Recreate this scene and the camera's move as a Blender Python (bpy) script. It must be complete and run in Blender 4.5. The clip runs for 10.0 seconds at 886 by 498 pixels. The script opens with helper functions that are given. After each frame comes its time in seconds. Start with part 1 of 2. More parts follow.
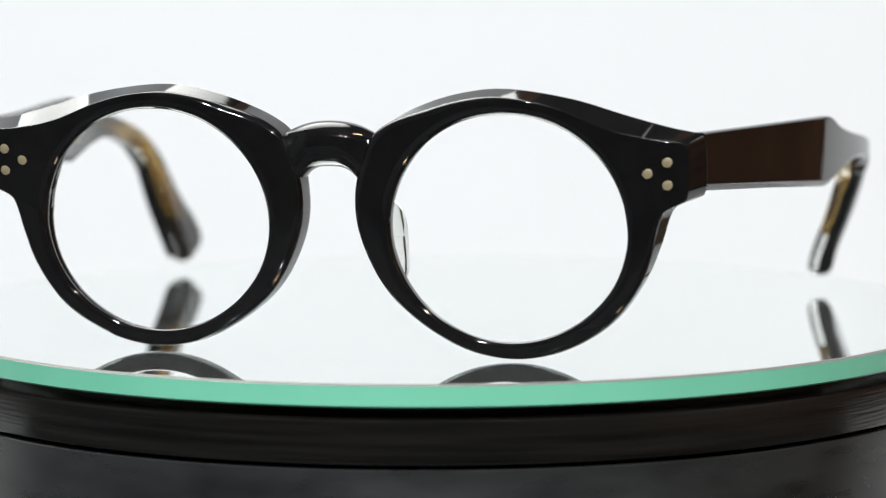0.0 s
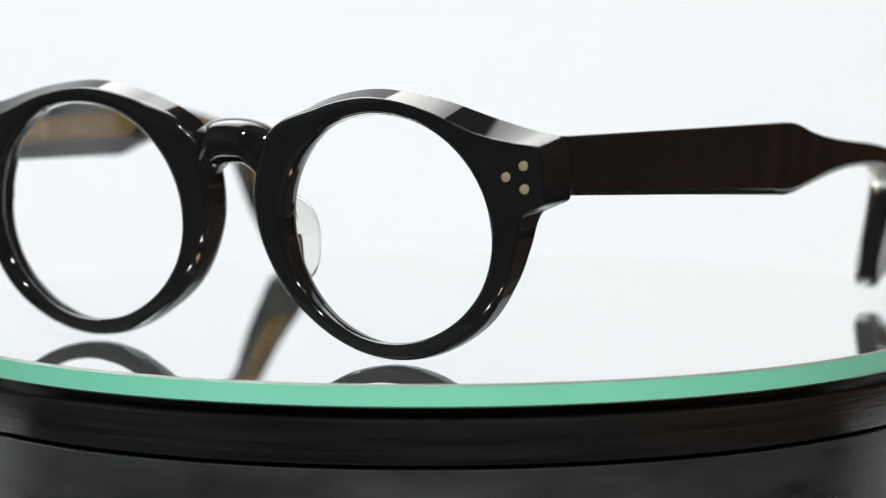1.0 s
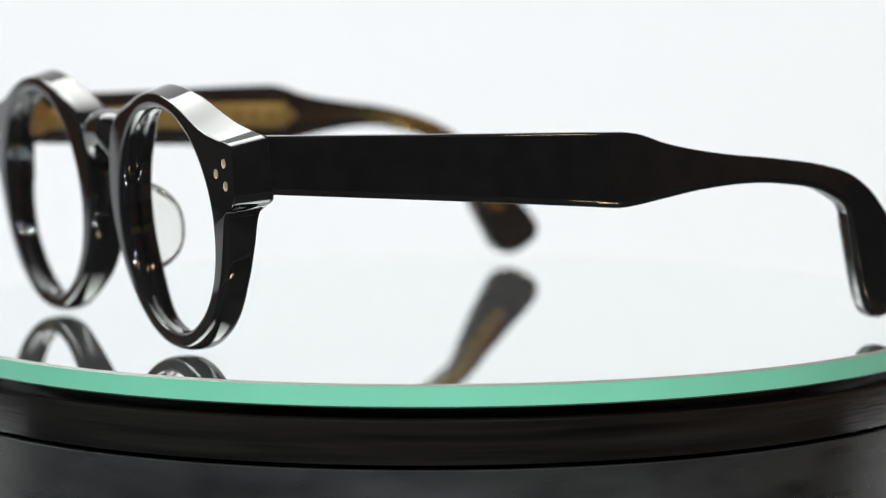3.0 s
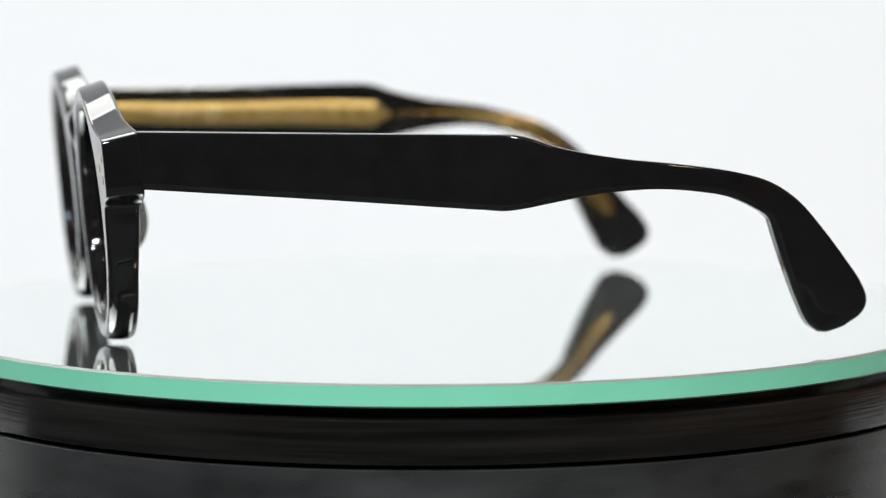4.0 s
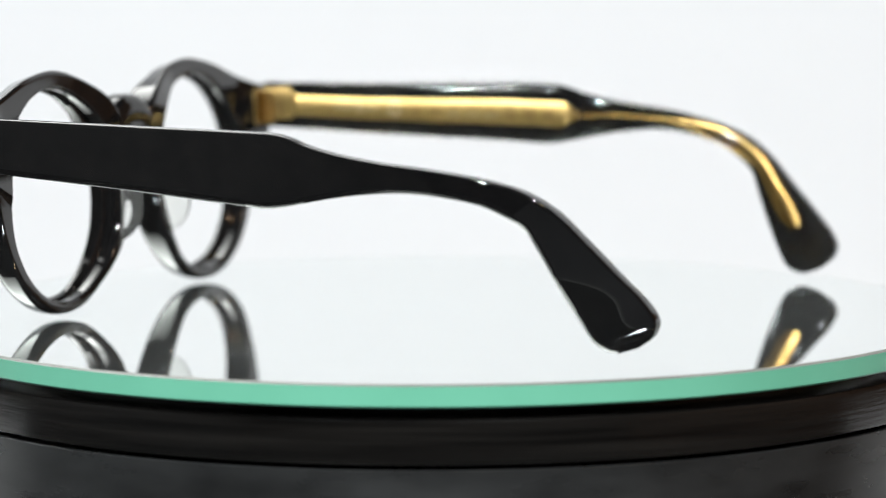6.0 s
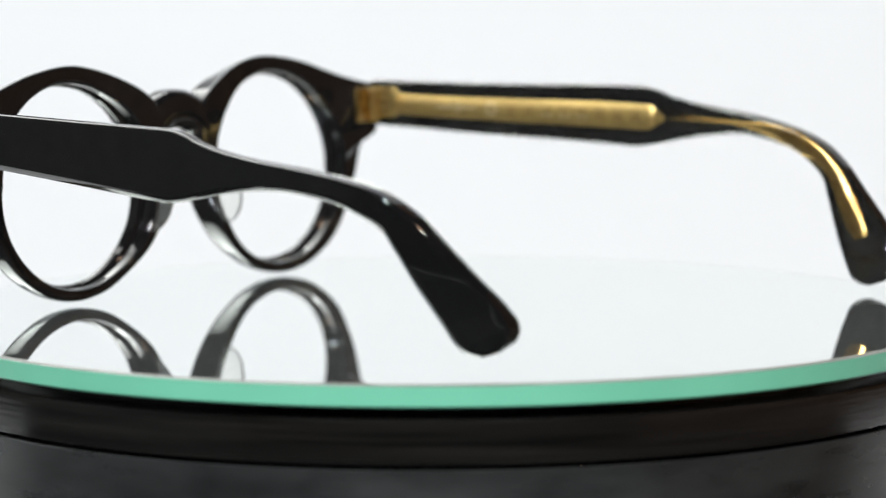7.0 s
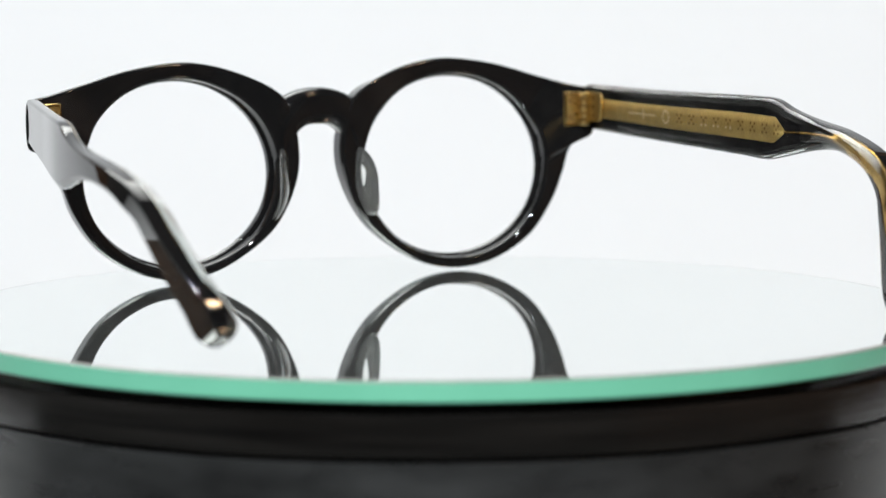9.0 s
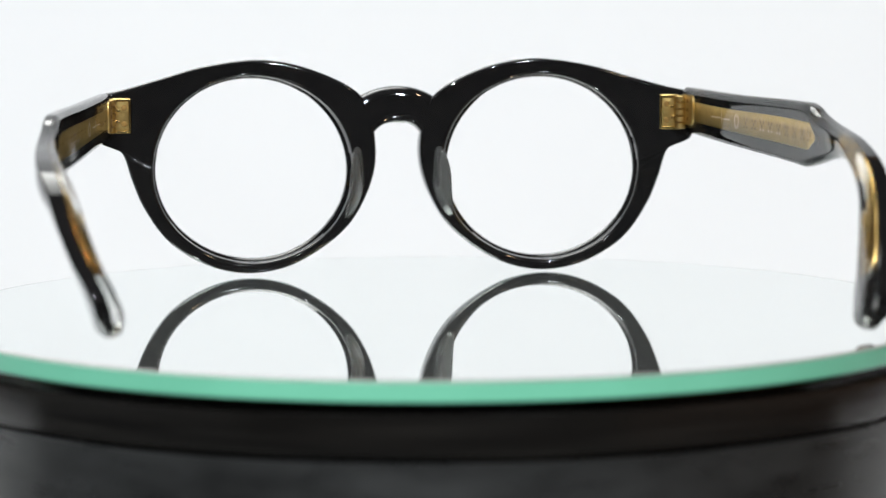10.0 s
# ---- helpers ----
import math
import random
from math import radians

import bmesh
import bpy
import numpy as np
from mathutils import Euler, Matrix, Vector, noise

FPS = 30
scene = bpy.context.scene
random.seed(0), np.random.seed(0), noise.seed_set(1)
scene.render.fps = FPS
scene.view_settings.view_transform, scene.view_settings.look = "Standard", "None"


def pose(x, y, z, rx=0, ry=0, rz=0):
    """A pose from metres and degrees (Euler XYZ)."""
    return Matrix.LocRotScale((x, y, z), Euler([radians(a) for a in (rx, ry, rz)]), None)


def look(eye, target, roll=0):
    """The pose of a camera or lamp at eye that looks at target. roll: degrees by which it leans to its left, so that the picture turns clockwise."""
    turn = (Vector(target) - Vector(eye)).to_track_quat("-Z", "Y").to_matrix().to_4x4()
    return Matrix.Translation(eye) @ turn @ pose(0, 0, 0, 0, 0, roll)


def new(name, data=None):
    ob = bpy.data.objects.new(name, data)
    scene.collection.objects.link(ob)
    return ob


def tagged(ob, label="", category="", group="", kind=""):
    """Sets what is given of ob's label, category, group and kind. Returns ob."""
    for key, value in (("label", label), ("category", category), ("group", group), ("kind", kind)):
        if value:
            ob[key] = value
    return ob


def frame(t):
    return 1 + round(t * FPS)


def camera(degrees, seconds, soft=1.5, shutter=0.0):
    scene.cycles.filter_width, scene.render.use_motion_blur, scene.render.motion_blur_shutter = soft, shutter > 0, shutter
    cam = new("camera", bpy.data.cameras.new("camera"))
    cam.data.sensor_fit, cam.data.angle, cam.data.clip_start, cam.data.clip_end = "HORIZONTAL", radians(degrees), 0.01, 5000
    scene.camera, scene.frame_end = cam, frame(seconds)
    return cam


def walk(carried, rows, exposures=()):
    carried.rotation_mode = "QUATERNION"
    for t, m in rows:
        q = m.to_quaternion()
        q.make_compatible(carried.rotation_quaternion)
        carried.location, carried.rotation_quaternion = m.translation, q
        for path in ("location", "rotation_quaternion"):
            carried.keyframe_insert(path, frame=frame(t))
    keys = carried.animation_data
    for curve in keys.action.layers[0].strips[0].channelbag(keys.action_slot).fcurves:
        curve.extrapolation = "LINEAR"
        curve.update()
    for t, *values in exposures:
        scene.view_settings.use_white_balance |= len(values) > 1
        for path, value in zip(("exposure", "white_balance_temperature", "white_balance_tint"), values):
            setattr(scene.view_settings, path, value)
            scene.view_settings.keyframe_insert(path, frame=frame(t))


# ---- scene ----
cam = camera(16.15, 10.0, soft=1.2)
# a still camera on a stand; the lens draws back a little as it refocuses near 8 s
H, D, PITCH, ROLL, AX = 0.0793, 0.6440, 5.932, -0.03, 0.0014
P, S = math.cos(radians(PITCH)), math.sin(radians(PITCH))


def cam_pose(back):
    return pose(AX, -D - back * P, H + back * S, 90 - PITCH, 0, 0) @ pose(0, 0, 0, 0, 0, ROLL)


BACK = 0.0160
walk(cam, [(0.0, cam_pose(0)), (7.6, cam_pose(0)), (8.0, cam_pose(0)), (8.2, cam_pose(BACK)),
           (8.6, cam_pose(BACK)), (10.0, cam_pose(BACK))])
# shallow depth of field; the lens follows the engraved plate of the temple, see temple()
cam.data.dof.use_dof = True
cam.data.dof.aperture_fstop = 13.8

# ---- world and lamps ----
world = bpy.data.worlds.new("room_air")
scene.world = world
world.use_nodes = True
bg = world.node_tree.nodes["Background"]
bg.inputs[0].default_value = (0.9, 0.95, 1.0, 1)
bg.inputs[1].default_value = 0.02


def area(name, eye, target, sx, sy, watts, color, spread=180):
    d = bpy.data.lights.new(name, "AREA")
    d.shape, d.size, d.size_y, d.energy, d.color = "RECTANGLE", sx, sy, watts, color
    d.spread = radians(spread)
    ob = new(name, d)
    ob.matrix_world = look(eye, target)
    return ob


area("softbox_over_backdrop", (-0.28, 0.40, 0.81), (0.0, -0.15, 0.07), 0.86, 0.80, 3.5, (0.98, 1.0, 0.97), 75)
area("lamp_panel_left", (-0.55, -1.5, 1.45), (0, 0, 0), 0.11, 0.10, 39.0, (0.91, 0.965, 1.0))
area("lamp_panel_right", (0.53, -1.8, 1.5), (0, 0, 0), 0.10, 0.09, 26.5, (0.905, 0.965, 1.0))
for k in range(3):
    area("warm_tube", (0.95, -0.9 + 0.05 * k, 1.6 + 0.05 * k), (0, 0, 0), 0.20, 0.025, 1.7, (1.0, 0.68, 0.42))


# ---- materials ----
def material(name, color, rough=0.5, metal=0.0, vary=0.1, scale=60.0, bump=0.0, bump_scale=400.0, coat=0.0,
             rough_vary=0.1, second=None, ior=1.5, stretch=(1, 1, 1)):
    m = bpy.data.materials.new(name)
    m.use_nodes = True
    nt = m.node_tree
    b = nt.nodes["Principled BSDF"]
    b.inputs["Metallic"].default_value = metal
    b.inputs["IOR"].default_value = ior
    b.inputs["Coat Weight"].default_value = coat
    tc = nt.nodes.new("ShaderNodeTexCoord")
    n1 = nt.nodes.new("ShaderNodeTexNoise")
    n1.inputs["Scale"].default_value, n1.inputs["Detail"].default_value = scale, 6
    mp = nt.nodes.new("ShaderNodeMapping")
    mp.inputs["Scale"].default_value = stretch
    nt.links.new(tc.outputs["Object"], mp.inputs["Vector"])
    nt.links.new(mp.outputs["Vector"], n1.inputs["Vector"])
    ramp = nt.nodes.new("ShaderNodeValToRGB")
    c2 = second or [min(1, c * (1 + vary)) for c in color]
    ramp.color_ramp.elements[0].color = (*[c * (1 - vary) for c in color], 1)
    ramp.color_ramp.elements[1].color = (*c2, 1)
    ramp.color_ramp.elements[0].position, ramp.color_ramp.elements[1].position = 0.3, 0.7
    nt.links.new(n1.outputs["Fac"], ramp.inputs["Fac"])
    nt.links.new(ramp.outputs["Color"], b.inputs["Base Color"])
    n2 = nt.nodes.new("ShaderNodeTexNoise")
    n2.inputs["Scale"].default_value, n2.inputs["Detail"].default_value = bump_scale, 4
    nt.links.new(mp.outputs["Vector"], n2.inputs["Vector"])
    mr = nt.nodes.new("ShaderNodeMapRange")
    mr.inputs["To Min"].default_value = rough * (1 - rough_vary)
    mr.inputs["To Max"].default_value = rough * (1 + rough_vary)
    nt.links.new(n2.outputs["Fac"], mr.inputs["Value"])
    nt.links.new(mr.outputs["Result"], b.inputs["Roughness"])
    if bump:
        bp = nt.nodes.new("ShaderNodeBump")
        bp.inputs["Strength"].default_value, bp.inputs["Distance"].default_value = bump, 0.0004
        nt.links.new(n2.outputs["Fac"], bp.inputs["Height"])
        nt.links.new(bp.outputs["Normal"], b.inputs["Normal"])
    return m


ACETATE = material("black_acetate", (0.0062, 0.0062, 0.0066), 0.04, vary=0.2, scale=250, bump=0.008, bump_scale=120,
                   rough_vary=0.6, second=(0.0078, 0.0074, 0.0074))
GOLD = material("gold_plate", (0.56, 0.39, 0.145), 0.33, 1.0, vary=0.12, scale=400, bump=0.3, bump_scale=1500)
WIRE = material("polished_gold_core", (0.44, 0.26, 0.075), 0.22, 1.0, vary=0.25, scale=160, bump=0.12, bump_scale=500, second=(0.54, 0.37, 0.14))
STAMP = material("dark_stamped_gold", (0.27, 0.16, 0.05), 0.5, 0.9, vary=0.15, scale=900)
RIVET = material("pale_gold_rivet", (0.88, 0.72, 0.45), 0.36, 0.85, vary=0.08, scale=900, bump=0.1, bump_scale=2500)
GLASS_EDGE = material("green_glass_edge", (0.20, 0.63, 0.42), 0.3, vary=0.04, scale=40, second=(0.22, 0.66, 0.45), coat=0.15)
GREY_GLASS = material("grey_edge_glass", (0.22, 0.23, 0.21), 0.45, vary=0.08, scale=80)
PLASTIC = material("black_plastic", (0.0045, 0.0042, 0.004), 0.17, vary=0.45, scale=22, bump=0.06, bump_scale=60, rough_vary=0.6,
                   second=(0.013, 0.0118, 0.0105), stretch=(1, 1, 30))
PLASTIC_DULL = material("satin_black_plastic", (0.019, 0.0195, 0.0195), 0.30, vary=0.5, scale=34, bump=0.10, bump_scale=70, rough_vary=0.6,
                        second=(0.040, 0.041, 0.041), stretch=(1, 1, 3))
PAPER = material("white_backdrop_paper", (0.82, 0.825, 0.835), 0.75, vary=0.012, scale=6, bump=0.05, bump_scale=900)
WOOD = material("brown_wood", (0.30, 0.155, 0.08), 0.5, vary=0.35, scale=9, bump=0.1, bump_scale=90)
CHARCOAL = material("charcoal_laminate", (0.024, 0.024, 0.025), 0.5, vary=0.2, scale=9, bump=0.1, bump_scale=90)
GREY = material("grey_wall_paint", (0.28, 0.285, 0.28), 0.7, vary=0.1, scale=3, bump=0.1, bump_scale=200)
WALL = material("dark_wall_paint", (0.11, 0.11, 0.11), 0.7, vary=0.1, scale=3, bump=0.1, bump_scale=200)
MIRROR = material("silvered_glass", (0.86, 0.90, 0.885), 0.012, 0.955, vary=0.006, scale=18, bump_scale=60)


def clear_material(name, transmission, ior):
    m = bpy.data.materials.new(name)
    m.use_nodes = True
    b = m.node_tree.nodes["Principled BSDF"]
    b.inputs["Base Color"].default_value = (0.93, 0.94, 0.91, 1)
    b.inputs["Roughness"].default_value = 0.05
    b.inputs["Transmission Weight"].default_value = transmission
    b.inputs["IOR"].default_value = ior
    return m


CLEAR = clear_material("clear_acetate", 1.0, 1.47)
PAD = clear_material("milky_acetate", 0.94, 1.47)


# ---- mesh helpers ----
def finish(name, bm, mat, parent=None, label="", smooth=True, angle=40):
    bmesh.ops.recalc_face_normals(bm, faces=bm.faces)
    me = bpy.data.meshes.new(name)
    bm.to_mesh(me)
    bm.free()
    me.materials.append(mat)
    if smooth:
        for p in me.polygons:
            p.use_smooth = True
        me.set_sharp_from_angle(angle=radians(angle))
    ob = new(name, me)
    if parent:
        ob.parent = parent
    if label:
        ob["label"] = label
    return ob


def part(name, bm, mat, parent, label="", angle=40):
    return finish(name, bm, mat, parent, label, True, angle)


def flat_faces(ob):
    """Keep the broad faces flat and let the bevels carry the curve."""
    mod = ob.modifiers.new("weighted_normals", "WEIGHTED_NORMAL")
    mod.keep_sharp = True
    mod.weight = 50
    return ob


def loft(bm, rings, closed_path=False, caps=True):
    """Rings of equal length joined by quads."""
    vs = [[bm.verts.new(p) for p in r] for r in rings]
    n = len(vs[0])
    m = len(vs)
    for i in range(m if closed_path else m - 1):
        a, b = vs[i], vs[(i + 1) % m]
        for j in range(n):
            bm.faces.new((a[j], a[(j + 1) % n], b[(j + 1) % n], b[j]))
    if caps and not closed_path:
        bm.faces.new(vs[0][::-1])
        bm.faces.new(vs[-1])
    return vs


def lathe(profile, steps=192):
    """A closed profile of (radius, z) turned round the z axis."""
    bm = bmesh.new()
    rings = []
    for i in range(steps):
        a = 2 * math.pi * i / steps
        rings.append([(r * math.cos(a), r * math.sin(a), z) for r, z in profile])
    loft(bm, rings, closed_path=True)
    return bm


def box(bm, x0, x1, y0, y1, z0, z1, bevel=0.0, segments=2):
    made = bmesh.ops.create_cube(bm, size=1)["verts"]
    for v in made:
        v.co = Vector(((x0 + x1) / 2 + v.co.x * (x1 - x0), (y0 + y1) / 2 + v.co.y * (y1 - y0), (z0 + z1) / 2 + v.co.z * (z1 - z0)))
    if bevel:
        es = list({e for v in made for e in v.link_edges})
        bmesh.ops.bevel(bm, geom=es, offset=bevel, segments=segments, affect="EDGES", profile=0.5)
    return bm


def spline(pts, n, closed=False):
    """Centripetal Catmull-Rom through pts, n samples a span (closed) or n in all."""
    pts = [np.array(p, float) for p in pts]
    m = len(pts)
    out = []
    spans = m if closed else m - 1
    for i in range(spans):
        if closed:
            p0, p1, p2, p3 = pts[i - 1], pts[i], pts[(i + 1) % m], pts[(i + 2) % m]
        else:
            p1, p2 = pts[i], pts[i + 1]
            p0 = pts[i - 1] if i else 2 * p1 - p2
            p3 = pts[i + 2] if i + 2 < m else 2 * p2 - p1
        t0 = 0
        t1 = t0 + max(1e-6, np.linalg.norm(p1 - p0) ** 0.5)
        t2 = t1 + max(1e-6, np.linalg.norm(p2 - p1) ** 0.5)
        t3 = t2 + max(1e-6, np.linalg.norm(p3 - p2) ** 0.5)
        for k in range(n):
            t = t1 + (t2 - t1) * k / n
            a1 = (t1 - t) / (t1 - t0) * p0 + (t - t0) / (t1 - t0) * p1
            a2 = (t2 - t) / (t2 - t1) * p1 + (t - t1) / (t2 - t1) * p2
            a3 = (t3 - t) / (t3 - t2) * p2 + (t - t2) / (t3 - t2) * p3
            b1 = (t2 - t) / (t2 - t0) * a1 + (t - t0) / (t2 - t0) * a2
            b2 = (t3 - t) / (t3 - t1) * a2 + (t - t1) / (t3 - t1) * a3
            out.append((t2 - t) / (t2 - t1) * b1 + (t - t1) / (t2 - t1) * b2)
    if not closed:
        out.append(pts[-1])
    return out


def smooth(a, b, v):
    u = min(1, max(0, (v - a) / (b - a)))
    return u * u * (3 - 2 * u)


MM = 0.001
# ---- the room ----
def room():
    bm = bmesh.new()
    box(bm, -2.2, 2.2, -2.6, 1.8, -0.92, -0.90)
    tagged(finish("floor", bm, WALL, smooth=False), "dark plain floor of the room", "floor", kind="structure")
    bm = bmesh.new()
    box(bm, -2.2, 2.2, -2.6, 1.8, 1.9, 1.95)
    tagged(finish("ceiling", bm, WALL, smooth=False), "dark painted room ceiling", "ceiling", kind="structure")
    for name, b in (("wall_north", (-2.2, 2.2, 1.8, 1.9)), ("wall_south", (-2.2, 2.2, -2.7, -2.6)),
                    ("wall_west", (-2.3, -2.2, -2.6, 1.8)), ("wall_east", (2.2, 2.3, -2.6, 1.8))):
        bm = bmesh.new()
        box(bm, *b, -0.9, 1.9)
        tagged(finish(name, bm, {"wall_east": WOOD, "wall_north": WOOD, "wall_west": GREY}.get(name, WALL), smooth=False), {"wall_east": "brown wooden wall of the room", "wall_north": "brown wooden wall of the room", "wall_west": "plain grey painted wall of the room"}.get(name, "dark plain wall of the room"), "wall", kind="structure")


def backdrop():
    """A sheet of white paper: flat on the table, curved up behind."""
    line = [(0.02, -0.098)]
    line += [(0.40 + 0.25 * math.sin(a), 0.152 - 0.25 * math.cos(a)) for a in np.linspace(0, math.pi / 2, 25)]
    line += [(0.65, 0.62)]
    rings = []
    for x in np.linspace(-0.62, 0.62, 9):
        rings.append([(x, y, z) for y, z in line] + [(x, y + 0.001 * (z > 0.1), z - 0.001) for y, z in line[::-1]])
    bm = bmesh.new()
    loft(bm, rings)
    tagged(finish("backdrop", bm, PAPER, angle=60), "white curved paper photo backdrop", "backdrop", kind="structure")


def table():
    bm = bmesh.new()
    box(bm, -0.7, 0.7, -0.45, 0.75, -0.14, -0.0991, 0.004)
    top = new("table", None)
    top.location = (0, 0, 0)
    part("tabletop", bm, CHARCOAL, top)
    for x in (-0.63, 0.63):
        for y in (-0.38, 0.68):
            bm = bmesh.new()
            box(bm, x - 0.03, x + 0.03, y - 0.03, y + 0.03, -0.90, -0.14, 0.004)
            part("leg", bm, CHARCOAL, top)
    tagged(top, "dark grey table under the white backdrop", "table")


# ---- turntable and mirror ----
R, GLASS = 0.1056, 0.0046
LEAN = pose(0, 0, 0, 0, -0.2, 0)


def turntable():
    """The housing stands still, the platter turns on it and carries the mirror."""
    base = new("turntable", None)
    base.matrix_world = LEAN
    prof = [(0.0, -0.098), (0.101, -0.098), (0.1047, -0.094), (0.1047, -0.0159), (0.1046, -0.0158), (0.0, -0.0158)]
    flat_faces(part("housing", lathe(prof), PLASTIC_DULL, base, angle=30))
    tagged(base, "glossy black round turntable on a dark table", "turntable")
    z = -GLASS
    prof = [(0.0, z - 0.0103), (0.1044, z - 0.0103), (0.1046, z - 0.0102), (0.1047, z - 0.0100), (0.1047, z - 0.0030),
            (0.1045, z - 0.0024), (0.1030, z - 0.0022), (0.0985, z - 0.0021), (0.0985, z - 0.0002), (0.0, z - 0.0002)]
    plat = flat_faces(part("platter", lathe(prof), PLASTIC, base, "glossy black turning platter", 30))
    disc = new("mirror_disc", None)
    part("glass_edge", lathe([(R - 0.0008, -GLASS), (R - 0.0003, -GLASS), (R, -GLASS + 0.0003), (R, -0.0008), (R - 0.0008, -0.0008)], 256),
         GLASS_EDGE, disc, "green polished glass edge", 30)
    # a thin even grey ring along the top edge of the glass
    part("chamfer", lathe([(R - 0.0008, -0.0004), (R - 0.0005, -0.0004), (R, -0.00078), (R - 0.0008, -0.00078)], 256), GREY_GLASS, disc, "thin grey chamfer ring", 30)
    part("silvering", lathe([(0.0, -GLASS + 0.0002), (R - 0.0008, -GLASS + 0.0002), (R - 0.0008, -0.0004), (0.0, -0.0004)], 256), MIRROR, disc, "silver mirror face")
    tagged(disc, "round mirror glass with green edge on the turntable", "mirror")
    return plat, disc


# ---- the spectacles ----
# eye space: x towards the temple, z up from the lens centre, in mm
CX, CZ, EYE = 0.8, 24.3, 34.0
AXS, AZS = 22.9, 21.6
OUTER = [(90, -0.5, 25.4), (60, 11.5, 23.8), (40, 21.5, 21.0), (25, 30.0, 18.7), (19, 35.2, 17.5), (16, 35.6, 16.9), (9, 35.6, 7.0), (6, 34.8, 6.3),
         (0, 30.4, 4.4), (-12, 27.8, -2.5), (-25, 25.3, -8.5), (-45, 19.3, -16.8), (-65, 10.5, -22.3), (-85, 1.5, -24.2),
         (-105, -7.5, -23.0), (-125, -15.0, -19.3), (-145, -22.2, -13.3), (-160, -26.4, -6.6), (-175, -28.7, 0.5),
         (-190, -28.8, 7.0), (-204, -27.7, 12.4), (-213, -26.0, 16.4), (-222, -22.6, 19.3), (-240, -14.7, 22.9), (-255, -7.0, 24.9)]
TILT = math.tan(radians(5.0))


def front_y(x, z):
    """The front face, in mm: leaning, a little wrapped."""
    return -75.2 + (35 - z) * TILT + 0.0006 * (abs(x) - 30) ** 2


def eye_rim(side, parent):
    ctrl = OUTER
    ang = [a for a, _, _ in ctrl]
    n = 12
    outer = spline([(x, z) for _, x, z in ctrl], n, closed=True)
    angles = []
    for i in range(len(ang)):
        a0, a1 = ang[i], ang[(i + 1) % len(ang)]
        if a1 > a0:
            a1 -= 360
        angles += [a0 + (a1 - a0) * k / n for k in range(n)]
    rings = []
    for a, o in zip(angles, outer):
        ca, sa = math.cos(radians(a)), math.sin(radians(a))
        inner = np.array((AXS * ca, AZS * sa))
        o = np.array(o)
        way = (o - inner) / np.linalg.norm(o - inner)
        nasal = smooth(10, 26, -o[0])
        lug = smooth(24, 34, o[0])
        w = np.linalg.norm(o - inner)
        thick = 5.6 + 1.6 * nasal + 1.2 * lug
        top = smooth(5, 14, o[1]) * smooth(-3, 3, o[0])
        taper = top * (0.7 + 1.6 * smooth(2, 24, o[0])) + 0.5 * smooth(5, 14, o[1]) * (1 - top) + 2.0 * lug * (1 - top)
        taper += 0.7 * smooth(5, 14, o[1]) * (1 - lug) * smooth(-24, -14, o[0])
        fr = max(0.3, min(1.9 - 0.2 * nasal - 1.3 * lug, 0.55 * (w - 0.8 - taper)))
        fr += (0.4 - fr) * top
        br = 0.9
        ir, irf = 1.0, min(1.7, 0.38 * w)
        prof = []

        def arc(cr, cy, ra, rd, a0, a1, steps):
            for k in range(steps + 1):
                t = radians(a0 + (a1 - a0) * k / steps)
                prof.append((cr + ra * math.cos(t), cy + rd * math.sin(t)))
        # distance along way from the inner edge, depth from the front; the free sides are full and round
        free = (1 - smooth(5, 14, o[1])) * (1 - lug)
        side_wall = free * smooth(12, 24, o[0])
        fd, bd = fr + (2.6 - 0.9 * nasal - fr) * free - 0.9 * side_wall, br + (2.3 - br) * free - 1.2 * side_wall
        fr -= 0.5 * side_wall
        arc(irf - 0.7 - 0.1 * nasal, irf, irf, irf, 180, 270, 5)
        arc(w - taper - fr, fd, fr, fd, 270, 360, 7)
        arc(w - br, thick - bd, br, bd, 0, 90, 6)
        arc(ir + 0.5 * nasal, thick - ir, ir, ir, 90, 180, 6)
        # the lens groove inside the rim
        mid = (irf + thick - ir) / 2
        prof += [(0.2 * nasal - 0.1, mid + 0.75), (0.55, mid + 0.15), (0.55, mid - 0.15), (-0.4 - 0.3 * nasal, mid - 0.75)]
        ring = []
        for r, d in prof:
            q = inner + way * r
            x = CX + side * (EYE + q[0])
            z = CZ + q[1]
            ring.append((x * MM, (front_y(x, z) + d) * MM, z * MM))
        rings.append(ring)
    bm = bmesh.new()
    loft(bm, rings, closed_path=True)
    flat_faces(part("rim", bm, ACETATE, parent, angle=50))


def bridge(parent):
    """A rounded saddle that runs into both rims, with a crease where it meets them."""
    rings = []
    for u in np.linspace(-1, 1, 101):
        ax = 9.2 * abs(u)
        top = 43.4 - 1.7 * (ax / 7.5) ** 2.2
        low = 34.9 - 0.95 * (ax / 4) ** 3
        back = 1.5 * smooth(3.2, 8.0, ax)  # the front falls away towards the creases
        cz, hz = (top + low) / 2, (top - low) / 2
        ring = []
        for k in range(36):
            t = 2 * math.pi * k / 36
            c, s = math.cos(t), math.sin(t)
            e = 0.92 if c < 0 else 0.62  # the back is flatter than the front
            dy = math.copysign(abs(c) ** e, c)
            y = -71.4 + (4.6 - back if c < 0 else 3.4) * dy
            z = cz + hz * math.copysign(abs(s) ** e, s)
            ring.append(((CX + 9.2 * u) * MM, (y + (39 - z) * TILT) * MM, z * MM))
        rings.append(ring)
    bm = bmesh.new()
    loft(bm, rings)
    part("bridge", bm, ACETATE, parent, angle=60)


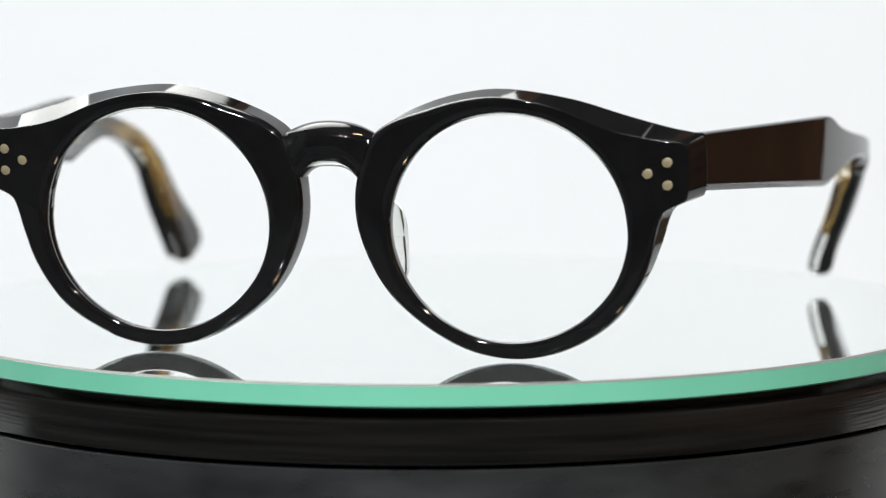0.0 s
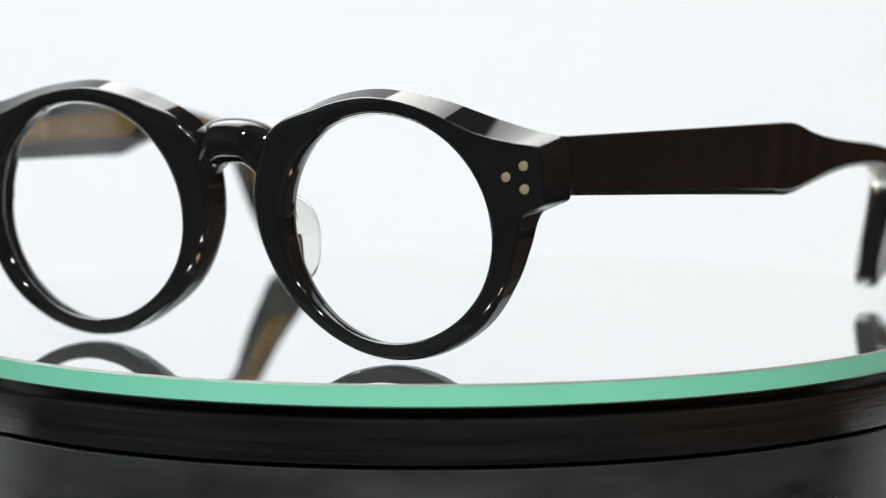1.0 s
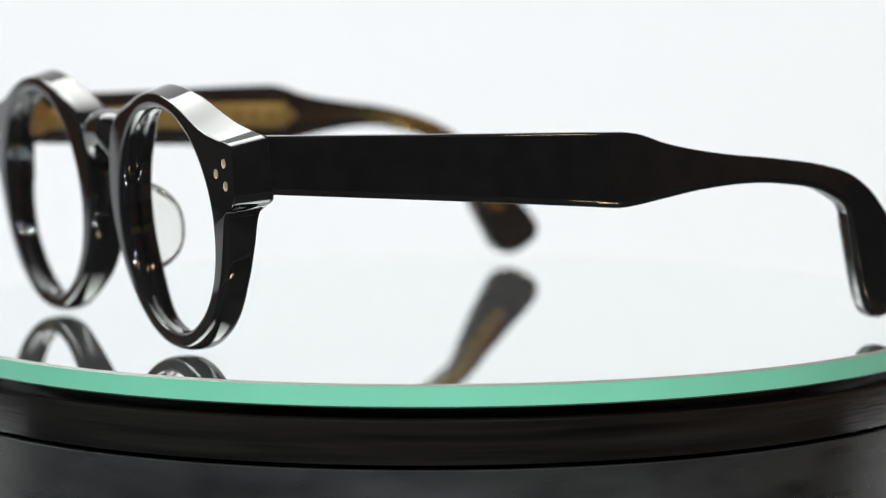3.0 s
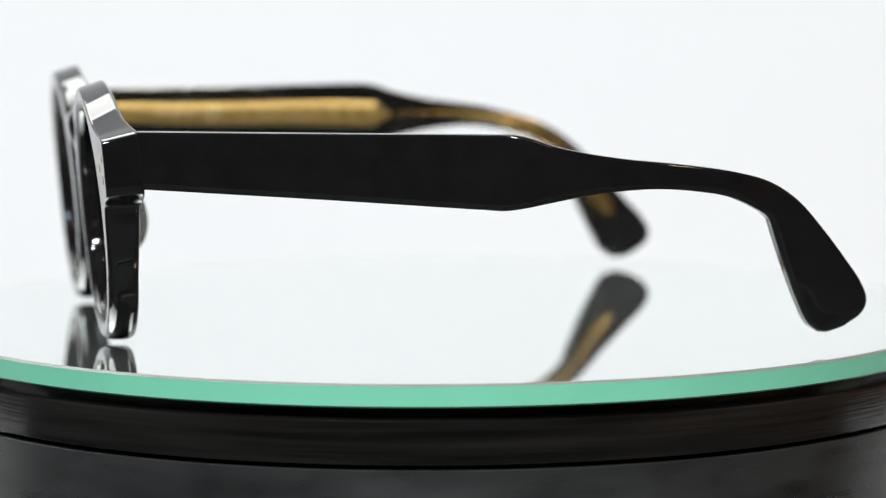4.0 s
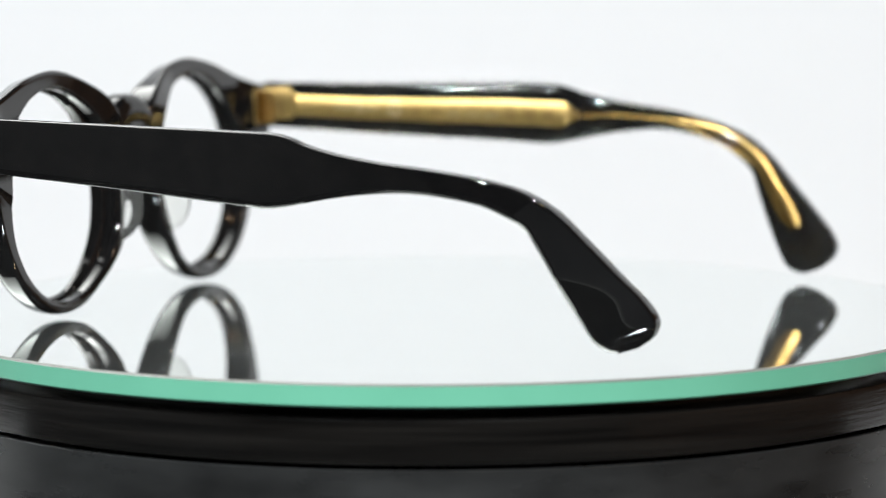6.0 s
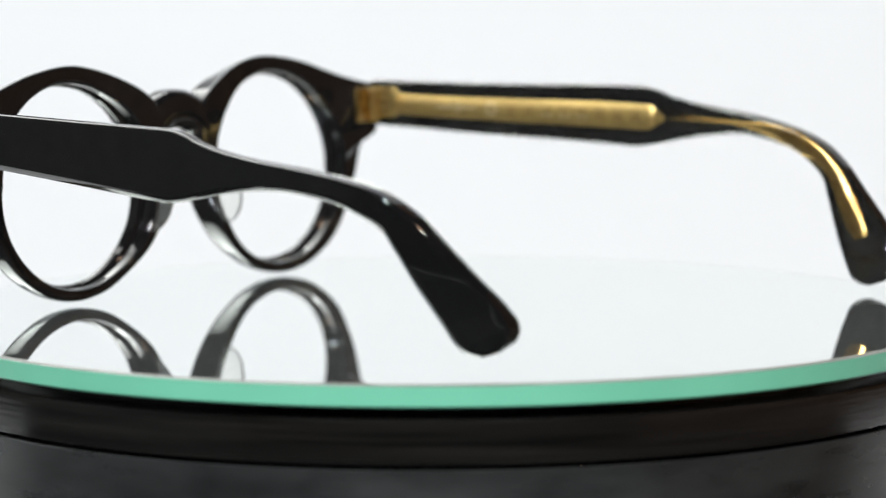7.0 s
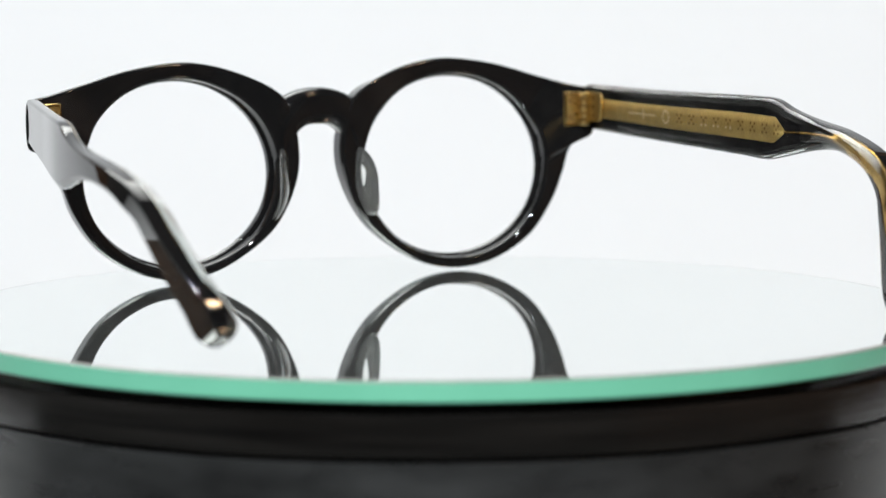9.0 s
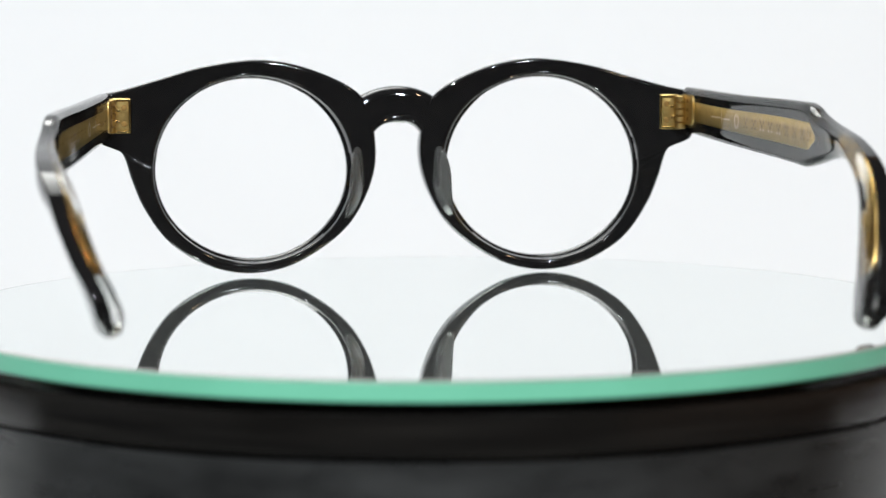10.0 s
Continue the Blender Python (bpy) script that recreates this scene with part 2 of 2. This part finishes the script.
def nose_pad(side, parent):
    """A clear wedge glued behind the nasal rim, thin at its free edge."""
    rings = []
    for u in np.linspace(-1, 1, 29):
        z = CZ - 3.0 + 8.6 * u
        reach = 7.4 * max(0.03, 1 - abs(u) ** 2.2) ** 0.6
        ring = []
        for k in range(20):
            t = 2 * math.pi * k / 20
            f = 0.5 * (1 + math.cos(t))  # 0 on the rim, 1 at the free edge
            y = -69.6 + reach * f
            half = (2.1 - 1.25 * f ** 0.6) * (1 - 0.35 * abs(u))
            x = EYE - 25.5 + 0.42 * reach * f + half * math.sin(t) + (3.3 if u < 0 else 0.4) * u * u
            ring.append(((CX + side * x) * MM, (y + (35 - z) * TILT) * MM, z * MM))
        rings.append(ring)
    bm = bmesh.new()
    loft(bm, rings)
    part("nose_pad", bm, PAD, parent, "clear acetate nose pad", 60)


def rivets(side, parent):
    for dx, z in ((64.0, 37.2), (64.0, 33.1), (60.4, 35.1)):
        x = CX + side * dx
        bm = bmesh.new()
        y = front_y(x, z)
        rings = []
        for r, d in ((0.95, 0.3), (0.95, -0.02), (0.8, -0.06), (0.3, -0.09)):
            rings.append([((x + r * math.cos(a)) * MM, (y + d) * MM, (z + r * math.sin(a)) * MM) for a in np.linspace(0, 2 * math.pi, 20, endpoint=False)])
        loft(bm, rings)
        part("rivet", bm, RIVET, parent, "round pale gold rivet")


UPPER = [(-68.5, 42.2), (-50, 42.0), (-32, 41.8), (-8, 41.6), (-1.2, 41.4), (2.0, 40.7), (5.0, 39.6), (10.8, 38.2), (19, 36.9), (29.3, 35.8), (40.0, 34.2),
         (46.8, 32.2), (52.5, 28.6), (57.5, 23.7), (63.0, 17.8), (67.2, 13.1), (68.8, 9.9), (68.1, 7.2), (65.1, 4.8)]
LOWER = [(-68.5, 31.7), (-50, 30.6), (-32, 29.5), (-8, 27.9), (-3, 27.6), (1, 28.1), (4.5, 28.8), (13.9, 30.5), (24, 31.3), (32, 30.8), (38.8, 29.6),
         (43.6, 27.5), (46.8, 25.2), (48.6, 21.6), (51.6, 15.2), (54.9, 9.1), (57.4, 5.2), (59.5, 3.9), (61.4, 3.6)]
PLAN = {1: [(-75, 69.3), (-67.3, 70.6), (-35, 76.4), (-3, 82.0), (25, 84.1), (42, 83.5), (50, 81.4), (56, 78.2), (62, 73.9), (66, 71.6), (72, 68.7)],
        -1: [(-75, 69.0), (-67.3, 70.2), (-35, 76.6), (-3, 82.7), (25, 85.6), (45, 86.0), (55, 84.4), (63, 81.8), (72, 79.4)]}
PLAN_LINE = {k: list(zip(*[tuple(p) for p in spline(t, 12)])) for k, t in PLAN.items()}


def plan(side, y):
    """The temple's outer face from above: x at y."""
    return float(np.interp(y, *PLAN_LINE[side]))


def temple_place(side, y, z, inward, yc=None):
    """A point of the temple in metres: inward is mm from the outer face, yc the middle of its station."""
    yc = y if yc is None else yc
    x = plan(side, yc)
    slope = (plan(side, yc + 0.5) - plan(side, yc - 0.5)) * (1 - smooth(38, 50, yc))
    k = 1 / math.hypot(1, slope)
    x += (y - yc) * slope
    if side > 0:
        drop = (81 - x) * 0.13 * smooth(40, 60, y)
    else:
        drop = 3.6 * smooth(20, 58, y) - 0.6 - 0.7 * smooth(-50, 0, y)
        y -= 2.6 * smooth(36, 60, y)
    return (side * (x - inward * k) * MM, (y + inward * slope * k) * MM, (z - drop) * MM)


def temple(side, parent):
    """Black outer layer, gold core plate and wire on it, and a clear rounded inner layer over both."""
    up, lo = spline(UPPER, 10), spline(LOWER, 10)
    black, clear, plate, wire = [], [], [], []
    for u, l in zip(up, lo):
        u, l = np.array(u), np.array(l)
        w = np.linalg.norm(u - l)
        way = (u - l) / w
        c = (u + l) / 2
        y = c[0]
        t = 3.5 + 2.5 * smooth(10, 44, y) - 0.4 * smooth(50, 66, u[0])
        t1 = 1.9 + 1.2 * smooth(14, 44, y)
        rt, rb = min(0.7, 0.42 * w), min(1.0, 0.42 * w)
        prof = []

        def arc(cw, ct, ra, rd, a0, a1, steps):
            for k in range(steps + 1):
                a = radians(a0 + (a1 - a0) * k / steps)
                prof.append((cw + ra * math.cos(a), ct + rd * math.sin(a)))

        close = 1 - 0.6 * smooth(len(up) - 26, len(up) - 1, len(black)) ** 2

        def ring():
            return [temple_place(side, *(l + way * s), t1 + (d - t1) * close, y) for s, d in prof]
        arc(w - rt, rt, rt, rt, -90, 0, 4)
        prof.append((w, t1))
        prof.append((0, t1))
        # a bevel runs along the lower edge
        bw, bd = min(1.15, 0.4 * w), 0.75 * rb
        prof += [(0, bd + 0.12), (0.04 * bw, bd), (0.5 * bw, 0.5 * bd), (0.9 * bw, 0.1 * bd), (bw, 0.04), (bw + 0.12, 0)]
        black.append(ring())
        prof = []
        rc = min(2.4, 0.46 * w)
        rd = t - t1 - 0.2
        prof.append((w - 0.02, t1 - 0.1))
        arc(w - 0.02 - rc, t1 + 0.2, rc, rd, 0, 90, 6)
        arc(0.02 + rc, t1 + 0.2, rc, rd, 90, 180, 6)
        prof.append((0.02, t1 - 0.1))
        clear.append(ring())

        def strip(hw):
            return [temple_place(side, *(c + way * s), t1 + d, y) for s, d in
                    ((-hw, -0.2), (-hw, 0.2), (-hw + 0.12, 0.3), (hw - 0.12, 0.3), (hw, 0.2), (hw, -0.2))]

        def rod(hw):
            """Flat below, rounded above."""
            h = min(0.7 * hw, 0.85)
            return [temple_place(side, *(c + way * hw * s), t1 + d, y) for s, d in
                    [(-1, -0.2)] + [(-math.cos(a), 0.05 + h * math.sin(a)) for a in np.linspace(0, math.pi, 9)] + [(1, -0.2)]]
        if -66 < y < 4.6:
            hw = 2.3 + 0.6 * smooth(-60, -5, y)
            plate.append(strip(hw - (hw - 0.5) * min(1, max(0, (y - 0.8) / 3.6))))
        if 3.2 < y < 59.5:
            grow = 0.2 + 1.3 * min(1, max(0, (y - 6) / 34)) ** 1.4 + (0.24 * w - 1.5) * smooth(42, 52, y)
            wire.append(rod(grow * max(0.1, 1 - max(0, (y - 55) / 5) ** 2.2) ** 0.5))
    bm = bmesh.new()
    loft(bm, black)
    arm = flat_faces(part("temple", bm, ACETATE, parent, "black acetate temple with flared middle", 45))
    for name, rings, mat, label in (("inner_layer", clear, CLEAR, "clear acetate inner layer"), ("core_plate", plate, GOLD, "engraved gold core plate"),
                                    ("core_wire", wire, WIRE, "polished gold core wire")):
        bm = bmesh.new()
        loft(bm, rings)
        ob = part(name, bm, mat, arm, label, 45)
        if name == "inner_layer":
            ob.visible_shadow = False
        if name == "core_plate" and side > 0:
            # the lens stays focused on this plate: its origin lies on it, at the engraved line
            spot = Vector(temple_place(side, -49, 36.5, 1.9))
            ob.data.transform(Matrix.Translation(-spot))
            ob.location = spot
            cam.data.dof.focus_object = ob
    # stamped marks: a cross, a ring and a row of five-dot clusters
    bm, bright = bmesh.new(), bmesh.new()

    def stamp(mesh, y, dz, b, h):
        z = float(np.interp(y, [p[0] for p in UPPER], [p[1] for p in UPPER]) + np.interp(y, [p[0] for p in LOWER], [p[1] for p in LOWER])) / 2 + dz
        loft(mesh, [[temple_place(side, y + a, z + c, 1.9 + d) for a, c in ((-b, -h), (b, -h), (b, h), (-b, h))] for d in (0.25, 0.33)])
    stamp(bright, -49.6, 0, 2.6, 0.16)
    stamp(bright, -44.2, 0, 2.2, 0.16)
    stamp(bright, -46.5, 0, 0.18, 1.1)
    for k in range(10):
        a = math.pi * k / 5
        stamp(bright, -38.2 + 1.15 * math.cos(a), 1.35 * math.sin(a), 0.26, 0.3)
    for k in range(9):
        y = -33.2 + 4.35 * k
        for a, c in ((-0.75, -0.85), (0.75, -0.85), (0, 0), (-0.75, 0.85), (0.75, 0.85)):
            stamp(bright if 2 <= k < 5 and c < 0 else bm, y + a, c, 0.27, 0.27)
    part("engraving", bm, STAMP, arm, "small stamped dot marks")
    part("engraving", bright, RIVET, arm, "pale engraved marks")
    return arm


def hinge(side, parent):
    """Front leaf, five barrels and the temple leaf, in gold."""
    x0 = CX + side * 62.0
    z0, z1 = 33.0, 41.2
    back = front_y(x0, 37) + 6.8
    bm = bmesh.new()
    xs = sorted((x0, x0 + side * 4.4))
    box(bm, xs[0] * MM, xs[1] * MM, (back - 0.3) * MM, (back + 0.6) * MM, z0 * MM, z1 * MM, 0.0003)
    leaf = part("hinge_leaf", bm, GOLD, parent, "gold hinge leaf")
    # a raised border and ribs round the two screws
    for b in ((0.1, 0.5, 0.2, 8.0), (3.7, 4.1, 0.2, 8.0), (0.5, 3.7, 0.2, 0.7), (0.5, 3.7, 7.5, 8.0), (2.5, 3.7, 2.6, 3.1), (2.5, 3.7, 5.1, 5.6)):
        xs = sorted((x0 + side * b[0], x0 + side * b[1]))
        bm = bmesh.new()
        box(bm, xs[0] * MM, xs[1] * MM, (back + 0.55) * MM, (back + 0.95) * MM, (z0 + b[2]) * MM, (z0 + b[3]) * MM, 0.00012)
        part("rib", bm, WIRE, leaf, "bright gold rib")
    for z in (35.2, 39.0):
        bm = bmesh.new()
        xc = x0 + side * 1.5
        loft(bm, [[((xc + r * math.cos(a)) * MM, (back + d) * MM, (z + r * math.sin(a)) * MM) for a in np.linspace(0, 2 * math.pi, 12, endpoint=False)]
                  for r, d in ((0.7, 0.5), (0.7, 0.68), (0.5, 0.74))])
        part("screw", bm, STAMP, leaf, "dark gold screw head")
    for k in range(5):
        za = z0 + 0.15 + k * 1.6
        bm = bmesh.new()
        cx, cy = x0 + side * 4.7, back + 1.6
        rings = [[((cx + r * math.cos(a)) * MM, (cy + r * math.sin(a)) * MM, z * MM) for a in np.linspace(0, 2 * math.pi, 16, endpoint=False)]
                 for r, z in ((1.1, za), (1.3, za + 0.15), (1.3, za + 1.25), (1.1, za + 1.4))]
        loft(bm, rings)
        part("hinge_barrel", bm, GOLD, parent, "gold hinge barrel")
    bm = bmesh.new()
    rings = []
    for y, h in ((-68.0, 3.5), (-62.6, 3.5), (-61.9, 3.3), (-61.5, 2.8), (-61.3, 2.2)):
        rings.append([temple_place(side, y, 37.1 + z * h, 3.45 + d) for z, d in ((-1, -0.5), (-1, 0.3), (-0.93, 0.4), (0.93, 0.4), (1, 0.3), (1, -0.5))])
    loft(bm, rings)
    leaf = part("hinge_leaf", bm, GOLD, parent, "gold hinge leaf")
    # notches as slightly proud slabs; the hollows' shade is put into their dark gold
    for y in (-66.2, -64.4):
        for z in (35.0, 37.1, 39.2):
            bm = bmesh.new()
            loft(bm, [[temple_place(side, y + a, z + c, 3.45 + d) for a, c in ((-0.5, -0.4), (0.5, -0.4), (0.5, 0.4), (-0.5, 0.4))] for d in (0.3, 0.43)])
            part("notch", bm, STAMP, leaf, "small dark gold slab, a notch with its shade as colour")


def spectacles():
    glasses = new("eyeglasses", None)
    for side in (1, -1):
        eye_rim(side, glasses)
        rivets(side, glasses)
        nose_pad(side, glasses)
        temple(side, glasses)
        hinge(side, glasses)
    bridge(glasses)
    tagged(glasses, "round black acetate eyeglasses with gold rivets on a mirror", "eyeglasses")
    return glasses


room()
backdrop()
table()
platter, mirror = turntable()
glasses = spectacles()


def motions():
    """The platter turns evenly, and carries the mirror and the eyeglasses."""
    turn = [(t / 2, pose(0, 0, 0, 0, 0, -16.28 - 15.67 * t / 2)) for t in range(21)]
    walk(platter, turn)
    walk(mirror, [(t, LEAN @ m) for t, m in turn])
    walk(glasses, turn)


motions()
